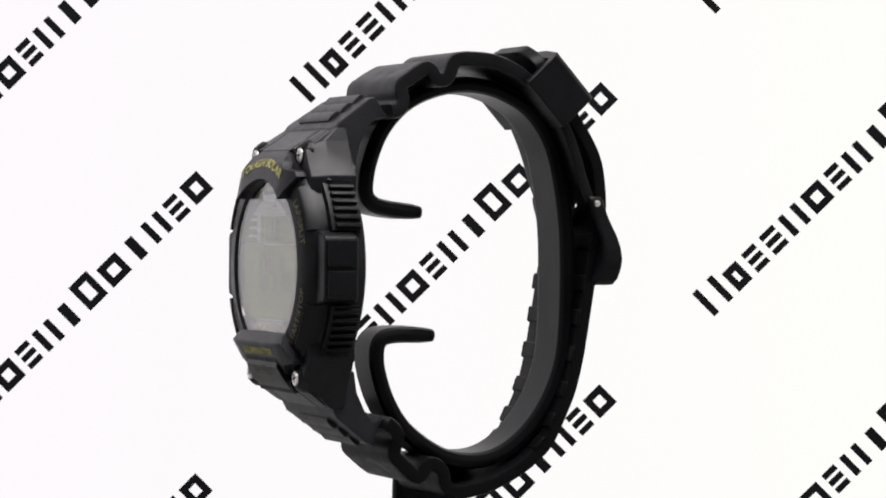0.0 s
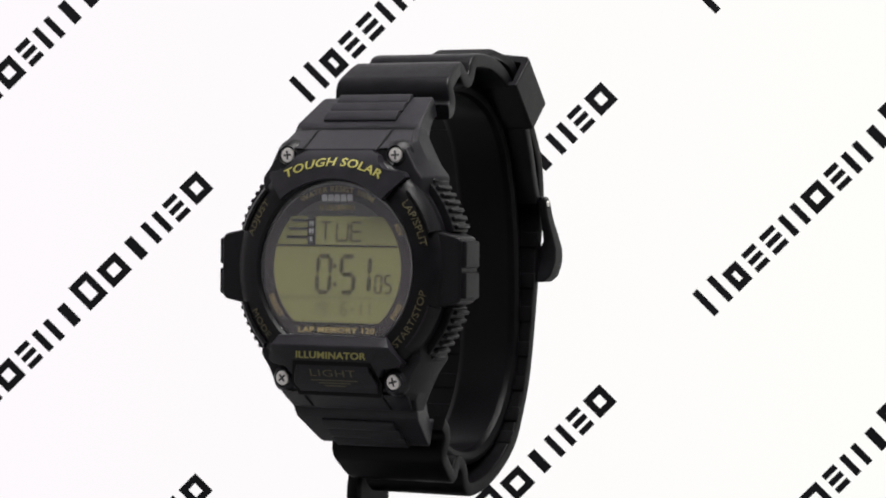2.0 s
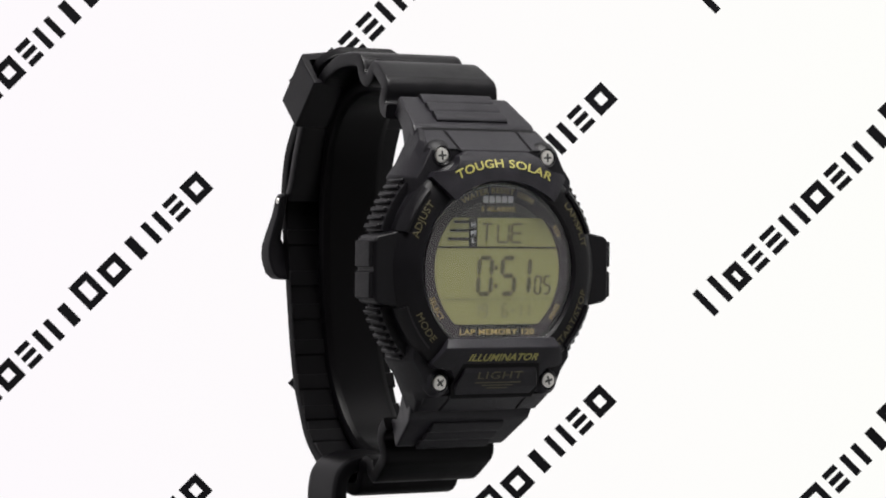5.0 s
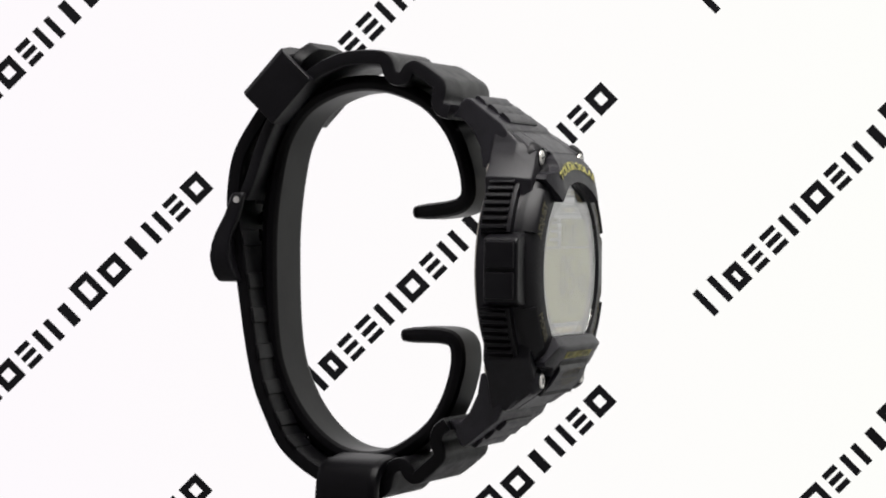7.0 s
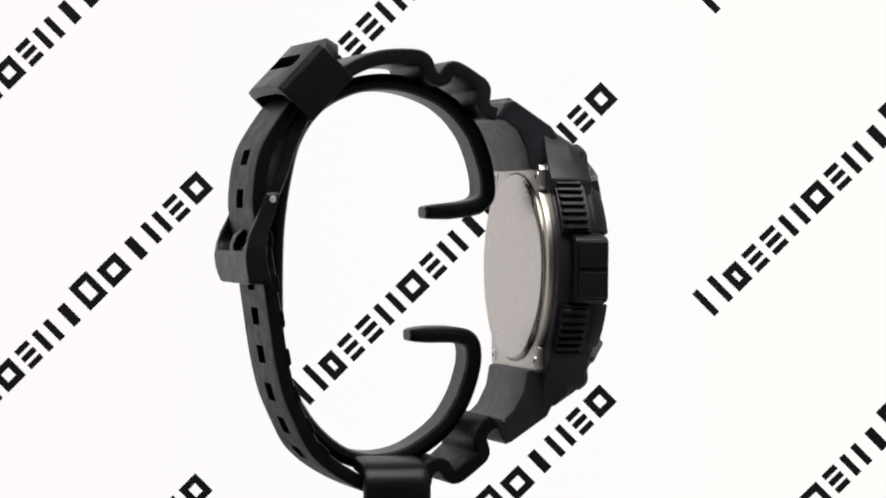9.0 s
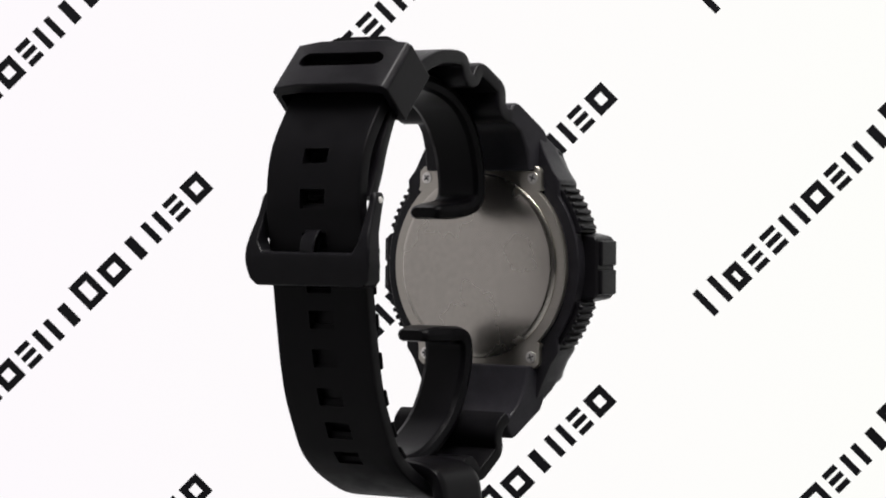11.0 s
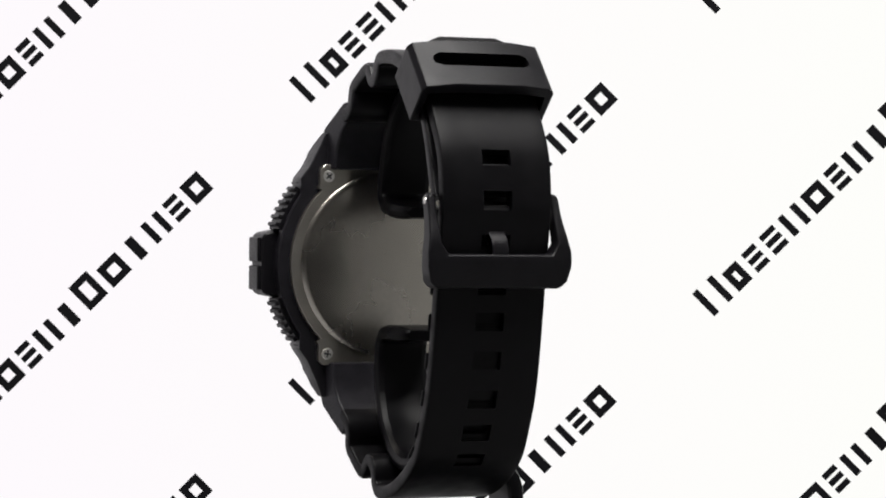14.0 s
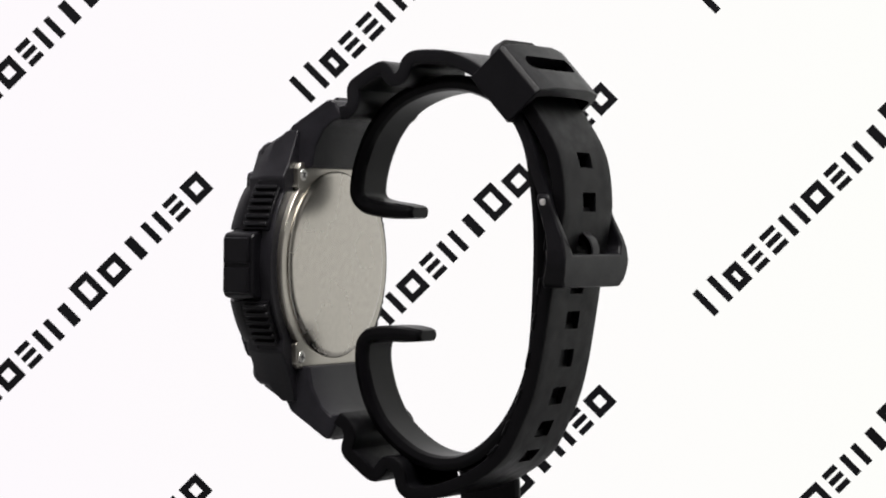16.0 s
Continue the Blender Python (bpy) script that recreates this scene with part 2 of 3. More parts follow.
def make_backdrop():
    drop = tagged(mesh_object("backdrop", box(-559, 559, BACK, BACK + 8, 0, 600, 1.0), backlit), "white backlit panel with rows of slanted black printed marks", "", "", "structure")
    scale = 741.1 / 5024.0            # millimetres on the panel for one unit of the print's layout
    lean = radians(45.0)
    skew = radians(-0.39)             # the print hangs a hair off the camera's upright

    def mark(x0, y0):
        bm = bmesh.new()

        def stroke(u0, u1, v0, v1):
            pts = []
            for u, v in ((u0, v0), (u1, v0), (u1, v1), (u0, v1)):
                x = x0 + u * math.cos(lean) + v * math.sin(lean)
                y = y0 - u * math.sin(lean) + v * math.cos(lean)
                dx, dy = (x - 784) * scale, (y - 441) * scale
                dx, dy = dx * math.cos(skew) - dy * math.sin(skew), dx * math.sin(skew) + dy * math.cos(skew)
                pts.append((dx, 2.7 + LIFT / MM - 7.95 - dy))
            lo = [bm.verts.new((x, BACK - 0.6, z)) for x, z in pts]
            hi = [bm.verts.new((x, BACK + 0.5, z)) for x, z in pts]
            bm.faces.new(lo)
            bm.faces.new(list(reversed(hi)))
            for i in range(4):
                bm.faces.new((lo[i], hi[i], hi[(i + 1) % 4], lo[(i + 1) % 4]))

        T = 12.5
        # kinds of plain shape along the line: a pair of bars, a frame, three rungs, a post
        u = 0.0
        for kind, w, tall in (("pair", 48, 56), ("frame", 34, 44), ("rungs", 30, 44), ("rungs", 33, 44), ("pair", 42, 44), ("frame", 44, 44),
                              ("rungs", 30, 44), ("pair", 40, 44), ("post", 36, 44), ("frame", 44, 56), ("frame", 46, 44), ("post", 36, 44),
                              ("pair", 40, 44), ("rungs", 30, 44), ("frame", 42, 44)):
            lo, hi = 56 - tall, 56
            if kind in ("pair", "frame"):
                stroke(u, u + T, lo, hi)
                stroke(u + w - T, u + w, lo, hi)
            if kind == "frame":
                stroke(u + T, u + w - T, lo, lo + T)
                stroke(u + T, u + w - T, hi - T, hi)
            if kind == "rungs":
                for k in range(3):
                    v = lo + (tall - T + 2) * k / 2
                    stroke(u, u + w, v, v + T - 2)
            if kind == "post":
                stroke(u + w / 2 - T * 0.7, u + w / 2 + T * 0.7, lo, hi)
            u += w + 13.8
        part("printed_mark", bm, print_black, drop, "slanted row of plain black shapes")

    for k, y in ((-1, 160), (0, 0), (1, -160)):
        for r in (-2, -1, 0, 1, 2):
            mark(510 + 715 * k, 679 + y + 535 * r)
    return drop


make_backdrop()


def make_tent():
    """The light tent round the table: lit cloth at both sides, open towards the lens."""
    for name, x in (("tent_wall_west", -562), ("tent_wall_east", 560)):
        tagged(mesh_object(name, box(x, x + 2, -560, BACK - 4, 0, 600, 0), tent_cloth), "lit white cloth side of the light tent", "", "", "structure")


make_tent()


# ---- the display stand ----
def make_stand():
    stand = tagged(new("display_stand"), "glossy black plastic C-shaped watch holder on a bent stem", "display stand")
    stand.location = (AXIS, 0, LIFT)
    line = [(-0.2, 3.7), (-4.4, 4.0), (-7.9, 4.5), (-9.9, 5.3), (-11.0, 7.3), (-10.3, 12.2), (-7.8, 18.0), (-3.4, 22.6), (2.5, 25.2), (8.4, 25.9), (14.2, 24.7), (19.6, 21.5), (23.3, 16.1), (25.1, 9.2), (26.1, 1.4), (26.3, -6.4), (26.0, -16.2), (25.0, -23.0), (22.3, -29.4), (18.4, -34.5), (13.5, -38.0), (8.1, -39.1), (2.2, -37.8), (-3.7, -33.7), (-7.0, -28.9), (-8.8, -23.5), (-9.0, -19.9), (-8.2, -18.1), (-6.3, -17.4), (-2.7, -17.3), (2.1, -17.5)]

    def thick(s):
        e = min(s, 1 - s)
        return 2.75 * (0.62 + 0.38 * min(1, e / 0.02) ** 0.5)

    def width(s):
        e = min(s, 1 - s)
        return (9.4 + 2.5 * math.sin(math.pi * s) ** 2) * (0.55 + 0.45 * min(1, e / 0.03) ** 0.5)
    bm = band(line, width, thick, centre=-0.4, soft=1.2)
    for v in bm.verts:                # the C leans a hair sideways on its stem
        v.co.x -= 0.032 * (v.co.z + 7.0)
    part("holder", bm, holder_plastic, stand)
    # the stem springs sideways from the foot of the C and bends down
    line = [(-5.0, -39.2), (-8.0, -39.4), (-11.2, -39.9), (-13.0, -41.2), (-13.8, -43.6), (-14.0, -48.0), (-14.0, -60.0), (-14.0, -70.0), (-13.0, -80.0), (-12.0, -84.5)]
    bm = band(line, lambda s: 11.5, lambda s: 2.6, centre=6.8, soft=0.9)
    for v in bm.verts:
        x, y, z = v.co
        v.co = (y, x, z)
    part("stem", bm, holder_plastic, stand)
    bm = ring([(0.01, 0), (34, 0), (35, 0.8), (34.6, 3.6), (33, 5.2), (0.01, 6.0)], 0, 0, 64)
    for v in bm.verts:
        x, y, z = v.co
        v.co = (x, z, y - LIFT / MM + 0.0)
    bmesh.ops.remove_doubles(bm, verts=bm.verts, dist=0.05)
    part("base", bm, holder_plastic, stand, "round black plastic base plate")
    return stand


stand = make_stand()

# ---- the watch ----
CZ = -5.6           # height of the dial's middle in the plan
watch = tagged(new("wristwatch"), "black resin digital sports watch with closed strap", "watch")
# the watch sits turned by a hair on its holder
SEAT = pose(0, -0.022, 0) @ pose(0, 0, 0, 0, 0, 2.3) @ pose(0, 0.022, 0)
watch.matrix_world = pose(AXIS, 0, LIFT) @ SEAT


def dome(z):
    """Depth of the case's front at a height: flat in the middle, falling away to both lugs."""
    if z > 14.0:
        return -26.0 + (z - 14.0) * 1.55
    if z < -25.5:
        return -26.0 + (-25.5 - z) * 1.45
    return -26.0


def shaped(poly, back, yfun, cuts=(), bevel=0.4, segments=3, xcuts=()):
    bm = extrude(poly, front, back, back - 5, 0)
    for z in cuts:
        bmesh.ops.bisect_plane(bm, geom=bm.verts[:] + bm.edges[:] + bm.faces[:], plane_co=(0, 0, z), plane_no=(0, 0, 1))
    for x in xcuts:
        bmesh.ops.bisect_plane(bm, geom=bm.verts[:] + bm.edges[:] + bm.faces[:], plane_co=(x, 0, 0), plane_no=(1, 0, 0))
    for v in bm.verts:
        if v.co.y < back - 2:
            v.co.y = yfun(v.co.x, v.co.z)
    return round_edges(bm, bevel, segments, limit=28)


def make_case():
    half = [(0, 18.0), (11.6, 17.7), (12.6, 15.4), (14.6, 11.6), (16.2, 9.6)] + arc(0, CZ, 20.3, 42, -42, 20)[1:-1] + \
           [(16.2, -20.6), (14.6, -22.8), (12.9, -26.4), (11.8, -29.2), (0, -29.5)]
    outline = mirror(half[1:-1])
    circle = arc(0, CZ, 14.9, 0, 355, 71)
    bm = bmesh.new()
    def shrink(x, z, k):
        return (x * k, CZ + (z - CZ) * (1 - (1 - k) * 0.3))
    back = [bm.verts.new((x, -18.2, z)) for x, z in (shrink(a, b, 1.0) for a, b in outline)]
    waist = [bm.verts.new((x, -22.6, z)) for x, z in outline]
    rim = [bm.verts.new((x, -26.2, z)) for x, z in (shrink(a, b, 0.925) for a, b in outline)]
    lip = [bm.verts.new((x, -26.2, z)) for x, z in circle]
    well = [bm.verts.new((x, -24.2, z)) for x, z in circle]
    bm.faces.new(back)
    bm.faces.new(well)
    for a, b in ((back, waist), (waist, rim), (lip, well)):
        for k in range(len(a)):
            m = (k + 1) % len(a)
            bm.faces.new((a[k], a[m], b[m], b[k]))
    edges = [e for e in bm.edges if all(abs(v.co.y + 26.2) < 1e-6 for v in e.verts)]
    bmesh.ops.triangle_fill(bm, use_beauty=True, use_dissolve=False, edges=edges)
    for z in (14.0, 15.6, -25.5, -27.2):
        bmesh.ops.bisect_plane(bm, geom=bm.verts[:] + bm.edges[:] + bm.faces[:], plane_co=(0, 0, z), plane_no=(0, 0, 1))
    for v in bm.verts:
        if v.co.y < dome(v.co.z):
            v.co.y = dome(v.co.z)
    case = part("case", round_edges(bm, 0.5, 3, limit=22), case_resin, watch)
    # bezel ring round the glass
    part("bezel_ring", ring([(14.35, -24), (14.35, -27.7), (14.8, -28.2), (17.2, -27.9), (18.9, -27.0), (19.6, -25.9), (19.6, -24)], 0, CZ), resin, watch)
    for a in (19, 136, 199, 316):
        part("bezel_ridge", ring([(17.9, -26.4), (18.15, -27.75), (18.6, -27.95), (19.1, -27.5), (19.7, -26.0), (19.7, -25.2), (17.9, -25.2)], 0, CZ, 16, a, a + 25), resin, watch)
    return case


make_case()


def top_slope(x, z):
    return -29.6 + (z - 7.0) * 0.2 + 0.16 * max(0.0, z - 10.5) ** 2 + 0.06 * max(0.0, abs(x) - 8.0) ** 2


def low_slope(x, z):
    return -30.1 + max(0.0, z + 18.3) * 0.8 + max(0.0, -18.6 - z) * 0.55 + 0.05 * max(0.0, abs(x) - 8.0) ** 2


def make_plates():
    inner = arc(0, CZ, 14.7, 50, 130, 16)
    outer = [(-12.9, 9.4), (-12.4, 10.2), (-9.4, 10.7), (-8.2, 11.7), (-7.7, 12.9)] + arc(0, 2.2, 13.1, 123, 57, 14) + [(7.7, 12.9), (8.2, 11.7), (9.4, 10.7), (12.4, 10.2), (12.9, 9.4)]
    part("bezel_plate", shaped(inner + outer, -24.0, top_slope, (10.5, 11.4, 12.2, 13.0, 13.8, 14.6), 0.35, xcuts=(-10.5, -8, 8, 10.5)), plate_resin, watch, "raised charcoal upper bezel plate with yellow lettering")
    poly = [(-10.0, -16.8), (10.2, -16.8), (12.6, -20.9), (12.0, -21.6), (9.2, -22.0), (8.2, -23.4), (8.0, -26.9), (-8.0, -26.9), (-8.2, -23.4), (-9.2, -22.0), (-12.0, -21.6), (-12.6, -20.9)]
    part("bezel_plate", shaped(poly, -25.4, low_slope, (-18.3, -18.6), 0.3, xcuts=(-10.5, -8, 8, 10.5)), plate_resin, watch, "raised charcoal lower bezel plate with yellow lettering")
    # raised middle tongue of each plate, towards the strap
    part("bezel_tab", shaped([(-6.75, 17.3), (-6.75, 13.6), (6.75, 13.6), (6.75, 17.3)], -19, lambda x, z: dome(z) - 0.45, (14.0, 15.6), 0.15), plate_resin, watch)
    part("bezel_tab", shaped([(-7.2, -29.2), (7.2, -29.2), (7.2, -25.9), (-7.2, -25.9)], -19, lambda x, z: dome(z) - 0.45, (-27.2,), 0.15), plate_resin, watch)
    # dark strips laid into the joint gaps, in place of the shade there
    part("seam_shade", shaped([(-10.8, 17.75), (-10.8, 17.1), (10.8, 17.1), (10.8, 17.75)], -19, lambda x, z: dome(z) - 0.1, (), 0.03), strap_resin, watch, "dark strip standing for the shade in the joint")
    for x in (-7.03, 7.03):
        part("seam_shade", shaped([(x - 0.4, 17.2), (x - 0.4, 13.9), (x + 0.4, 13.9), (x + 0.4, 17.2)], -19, lambda x, z: dome(z) - 0.12, (14.0, 15.6), 0.03), strap_resin, watch, "dark strip standing for the shade in the joint")
        k = 7.43 if x > 0 else -7.43
        part("seam_shade", shaped([(k - 0.4, -29.0), (k + 0.4, -29.0), (k + 0.4, -26.2), (k - 0.4, -26.2)], -19, lambda x, z: dome(z) - 0.12, (-27.2,), 0.03), strap_resin, watch, "dark strip standing for the shade in the joint")
    # shoulders beside the tongues, a narrow gap apart
    for sx in (-1, 1):
        part("bezel_shoulder", shaped([(sx * u, v) for u, v in ((7.3, 17.3), (10.9, 17.2), (12.0, 15.2), (12.4, 14.1), (7.25, 14.1))], -19, lambda x, z: dome(z) - 0.42 + 0.06 * max(0.0, abs(x) - 9.5) ** 2, (15.6,), 0.15, xcuts=(sx * 9.5,)), plate_resin, watch)
        part("bezel_shoulder", shaped([(sx * u, v) for u, v in ((7.65, -29.1), (11.2, -28.9), (12.0, -26.6), (7.65, -26.2))], -19, lambda x, z: dome(z) - 0.42 + 0.06 * max(0.0, abs(x) - 9.5) ** 2, (-27.2,), 0.15, xcuts=(sx * 9.5,)), plate_resin, watch)
    # thin dark sheet on the plate: the shade of the button's recess as colour
    part("button_gap_shade", shaped([(-7.3, -20.95), (7.3, -20.95), (8.55, -24.5), (7.8, -26.75), (-7.8, -26.75), (-8.55, -24.5)], -25, lambda x, z: low_slope(x, z) - 0.06, (), 0.03), strap_resin, watch, "dark sheet standing for the shade round the light button")
    part("light_button", shaped([(-6.7, -21.5), (6.7, -21.5), (7.9, -24.7), (7.3, -26.2), (-7.3, -26.2), (-7.9, -24.7)], -25, lambda x, z: low_slope(x, z) - 0.7 + 0.75 * max(0.0, z + 22.5) + 0.5 * max(0.0, -24.9 - z), (-22.5, -24.9), 0.3), plate_resin, watch, "raised light button between the lower screws")


make_plates()


def make_screw(x, z, y, r, tilt, facing=-1, tall=1.0):
    s = part("screw", disc(x, z, r, y - facing * tall, y, 0.42, 32), screw_metal, watch, "small cross-head steel screw")
    bm = bmesh.new()
    for k in range(2):
        a = radians(tilt + 90 * k)
        c, d = math.cos(a), math.sin(a)
        L, W = r * 0.56, r * 0.13
        quad = [(x + c * u - d * v, z + d * u + c * v) for u, v in ((-L, -W), (L, -W), (L, W), (-L, W))]
        lift = 0.02 + 0.01 * k
        lo = [bm.verts.new((p, y + facing * lift, q)) for p, q in quad]
        hi = [bm.verts.new((p, y - facing * 0.3, q)) for p, q in quad]
        bm.faces.new(lo)
        bm.faces.new(list(reversed(hi)))
        for i in range(4):
            bm.faces.new((lo[i], hi[i], hi[(i + 1) % 4], lo[(i + 1) % 4]))
    part("cross_slot", bm, dark_slot, s)
    return s


for x, z, tilt in ((-10.2, 13.0, 5), (10.2, 13.0, 3), (-10.5, -24.1, 40), (10.5, -24.1, 15)):
    if z > 0:
        part("screw_cup", ring([(1.35, -24.6), (1.35, -26.0), (1.6, -26.2), (2.2, -25.6), (2.7, -24.8), (2.7, -24.4)], x, z, 32), resin, watch)
    else:
        part("screw_cup", ring([(1.35, -25.0), (1.35, -26.5), (1.5, -26.65), (1.95, -26.2), (2.4, -25.5), (2.4, -24.8)], x, z, 32), plate_resin, watch)
    make_screw(x, z, -26.3 if z > 0 else -26.85, 1.32, tilt)


def make_side_controls():
    OFF = -0.1
    for sx in (-1, 1):
        def wide(x0, x1):
            return (sx * x0, sx * x1) if sx > 0 else (sx * x1, sx * x0)
        # guard with two push buttons, above and below a groove
        prof = [(16.8, 0.4), (18.4, 0.6), (22.0, -0.1), (22.65, -0.9), (22.65, -10.3), (22.0, -11.1), (18.4, -11.8), (16.8, -11.6)]
        g = part("button_guard", extrude([(OFF + sx * u, v) for u, v in prof], front, -20.4, -26.4, 0.5, 3), resin, watch)
        for z0, z1 in ((-5.25, -0.9), (-10.3, -5.95)):
            c, d = (OFF + e for e in wide(20.0, 23.35))
            part("push_button", box(c, d, -25.9, -21.0, z0, z1, 0.3), resin, g)
        # ribbed grips
        for up in (1, -1):
            base = [(r * math.cos(radians(t)), r * math.sin(radians(t))) for r, t in ((21.15, 17), (21.15, 24), (21.15, 31), (21.15, 38), (21.1, 44), (18, 44), (18, 17))]
            grip = part("grip", extrude([(OFF + sx * u, CZ + up * v) for u, v in base], front, -18.9, -24.2, 0.2), resin, watch)
            for k in range(7):
                t = radians(19.2 + 3.85 * k)
                cx, cz = 21.4 * math.cos(t), 21.4 * math.sin(t)
                quad = []
                for du, dv in ((-0.9, -0.46), (0.4, -0.34), (0.4, 0.34), (-0.9, 0.46)):
                    quad.append((OFF + sx * (cx + du * math.cos(t) - dv * math.sin(t)), CZ + up * (cz + du * math.sin(t) + dv * math.cos(t))))
                part("rib", extrude(quad, front, -19.1, -23.5, 0.12, 1), resin, grip)


make_side_controls()


# ---- dial, display and glass ----
def make_dial():
    dial = part("dial", disc(0, CZ, 14.3, -24.2, -26.9, 0.05, 72), face_black, watch, "black dial with gold print and olive display")
    y = -27.02
    part("solar_ring", ring([(11.5, -26.85), (11.5, -26.96), (13.75, -26.96), (13.75, -26.85)], 0, CZ), solar_film, dial, "purplish grey solar cell ring round the display")
    # the olive window: a circle cut flat above and below
    pts = [(x, z) for x, z in arc(0, CZ, 12.0, 0, 357, 119)]
    pts = [(x, max(-14.6, min(2.9, z))) for x, z in pts]
    lcd = part("display", extrude(pts, front, -26.8, y, 0), lcd_olive, dial, "olive grey liquid crystal display")
    yl = y - 0.07

    def bar(x0, x1, z0, z1, mat=lcd_dark, lean=0.0):
        quad = [(x0, z0), (x1, z0), (x1, z1), (x0, z1)]
        quad = [(a + (b + 8) * lean, b) for a, b in quad]
        return extrude(quad, front, y + 0.01, yl, 0)
    segs = {"0": "abcdef", "1": "bc", "5": "acdfg", "T": "ade", "U": "bcdef", "E": "adefg", "6": "acdefg", "9": "abcdfg"}

    def digit(ch, x, z, w, h, t, mat):
        bm = bmesh.new()

        def seg(x0, z0, x1, z1):
            if abs(x1 - x0) > abs(z1 - z0):
                poly = [(x0 + t * .15, z0), (x0 + t * .6, z0 + t / 2), (x1 - t * .6, z0 + t / 2), (x1 - t * .15, z0), (x1 - t * .6, z0 - t / 2), (x0 + t * .6, z0 - t / 2)]
            else:
                poly = [(x0, z0 + t * .15), (x0 + t / 2, z0 + t * .6), (x0 + t / 2, z1 - t * .6), (x0, z1 - t * .15), (x0 - t / 2, z1 - t * .6), (x0 - t / 2, z0 + t * .6)]
            poly = [(u + (v - z) * 0.06, v) for u, v in poly]
            lo = [bm.verts.new((u, yl, v)) for u, v in poly]
            hi = [bm.verts.new((u, y + 0.02, v)) for u, v in poly]
            bm.faces.new(lo)
            bm.faces.new(list(reversed(hi)))
            for i in range(6):
                bm.faces.new((lo[i], hi[i], hi[(i + 1) % 6], lo[(i + 1) % 6]))
        m = h / 2
        where = {"a": (x, z + h, x + w, z + h), "b": (x + w, z + m, x + w, z + h), "c": (x + w, z, x + w, z + m), "d": (x, z, x + w, z), "e": (x, z, x, z + m), "f": (x, z + m, x, z + h), "g": (x, z + m, x + w, z + m)}
        if ch == "T":
            seg(x, z + h, x + w, z + h)
            seg(x + w / 2, z, x + w / 2, z + h)
        else:
            for k in segs[ch]:
                seg(*where[k])
        part("digit", bm, mat, lcd, "dark display digit")

    for ch, x in (("T", -3.3), ("U", -0.1), ("E", 2.6)):
        digit(ch, x, -1.1, 2.1, 3.0, 0.42, lcd_dark)
    for ch, x in (("0", -3.8), ("5", 0.7), ("1", 3.6)):
        digit(ch, x, -9.6, 2.4, 5.9, 0.8, lcd_dark)
    for ch, x in (("0", 7.2), ("5", 9.0)):
        digit(ch, x, -9.6, 1.15, 2.9, 0.42, lcd_dark)
    for z in (-8.3, -5.3):
        part("colon", bar(-0.6, 0.0, z - 0.35, z + 0.35), lcd_dark, lcd)
    for ch, x in (("1", -4.6), ("9", -3.0), ("6", 0.9), ("1", 3.6), ("1", 5.2)):
        digit(ch, x, -13.4, 1.0, 2.1, 0.3, lcd_faint)
    part("dash", bar(2.6, 3.4, -12.5, -12.2), lcd_faint, lcd)
    # printed frame of the upper window, and the charge gauge beside it
    part("rule", bar(-11.4, 11.3, -2.1, -1.8), face_black, lcd)
    part("rule", bar(-11.0, 11.0, -10.55, -10.4), lcd_faint, lcd)
    part("gauge_column", bar(-5.6, -4.0, -1.9, 2.88), face_black, lcd)
    for z in (-0.6, 0.8, 2.2):
        part("rule", bar(-9.6 + max(0, z) * 0.5, -5.5, z - 0.25, z + 0.25), face_black, lcd)
    for z, ch in ((-0.9, "L"), (0.4, "M"), (1.7, "H")):
        part("lettering", put_letters(lettering(ch, 1.0, 0.02), -4.8, z, lambda x, z: yl - 0.05, 1.1), white_ink, lcd)

    def flat(x, z):
        return -27.01
    part("lettering", bend_letters(lettering("WATER RESIST 100M", 1.35, 0.02, 1.05, 0.0, 0.015), 0, CZ, 13.0, 90, flat, 1.12), gold_ink, dial)
    for k in range(5):
        x = -2.9 + 1.2 * k
        part("maker_mark", extrude([(x + 0.2, 5.4), (x + 0.8, 5.4), (x + 1.0, 5.6), (x + 1.0, 6.3), (x + 0.8, 6.5), (x + 0.2, 6.5), (x, 6.3), (x, 5.6)], front, y + 0.01, yl, 0), white_ink, dial, "plain pale block where the maker is named")
    part("lettering", put_letters(lettering("5 ALARMS", 1.15, 0.02, 1.1), 0, 4.3, flat, 1.2), gold_ink, dial)
    part("lettering", put_letters(lettering("LAP MEMORY 120", 1.3, 0.02, 1.05, 0.0, 0.02), 0, -15.9, flat, 1.37), gold_ink, dial)
    part("lettering", bend_letters(lettering("SELECT", 1.25, 0.02, 1.05), 0, CZ, 13.3, 209, flat, 1.0, False), gold_ink, dial)
    part("lettering", bend_letters(lettering("FWD", 1.25, 0.02, 1.05), 0, CZ, 13.3, 328, flat, 1.0, False), gold_ink, dial)
    part("lettering", bend_letters(lettering("REV", 1.2, 0.02, 1.05), 0, CZ, 13.1, 29, flat, 1.0), gold_ink, dial)
    rng = random.Random(7)
    x = -7.2
    while x < 7.2:
        w = rng.uniform(0.5, 1.4)
        part("print_bar", bar(x, x + w, -17.3, -16.8), gold_ink, dial)
        x += w + 0.35
    return dial


make_dial()
pane = mesh_object("glass", disc(0, CZ, 14.3, -27.25, -27.85, 0.15, 72), glass, watch, "flat clear mineral glass", smooth=False)
pane.visible_shadow = False


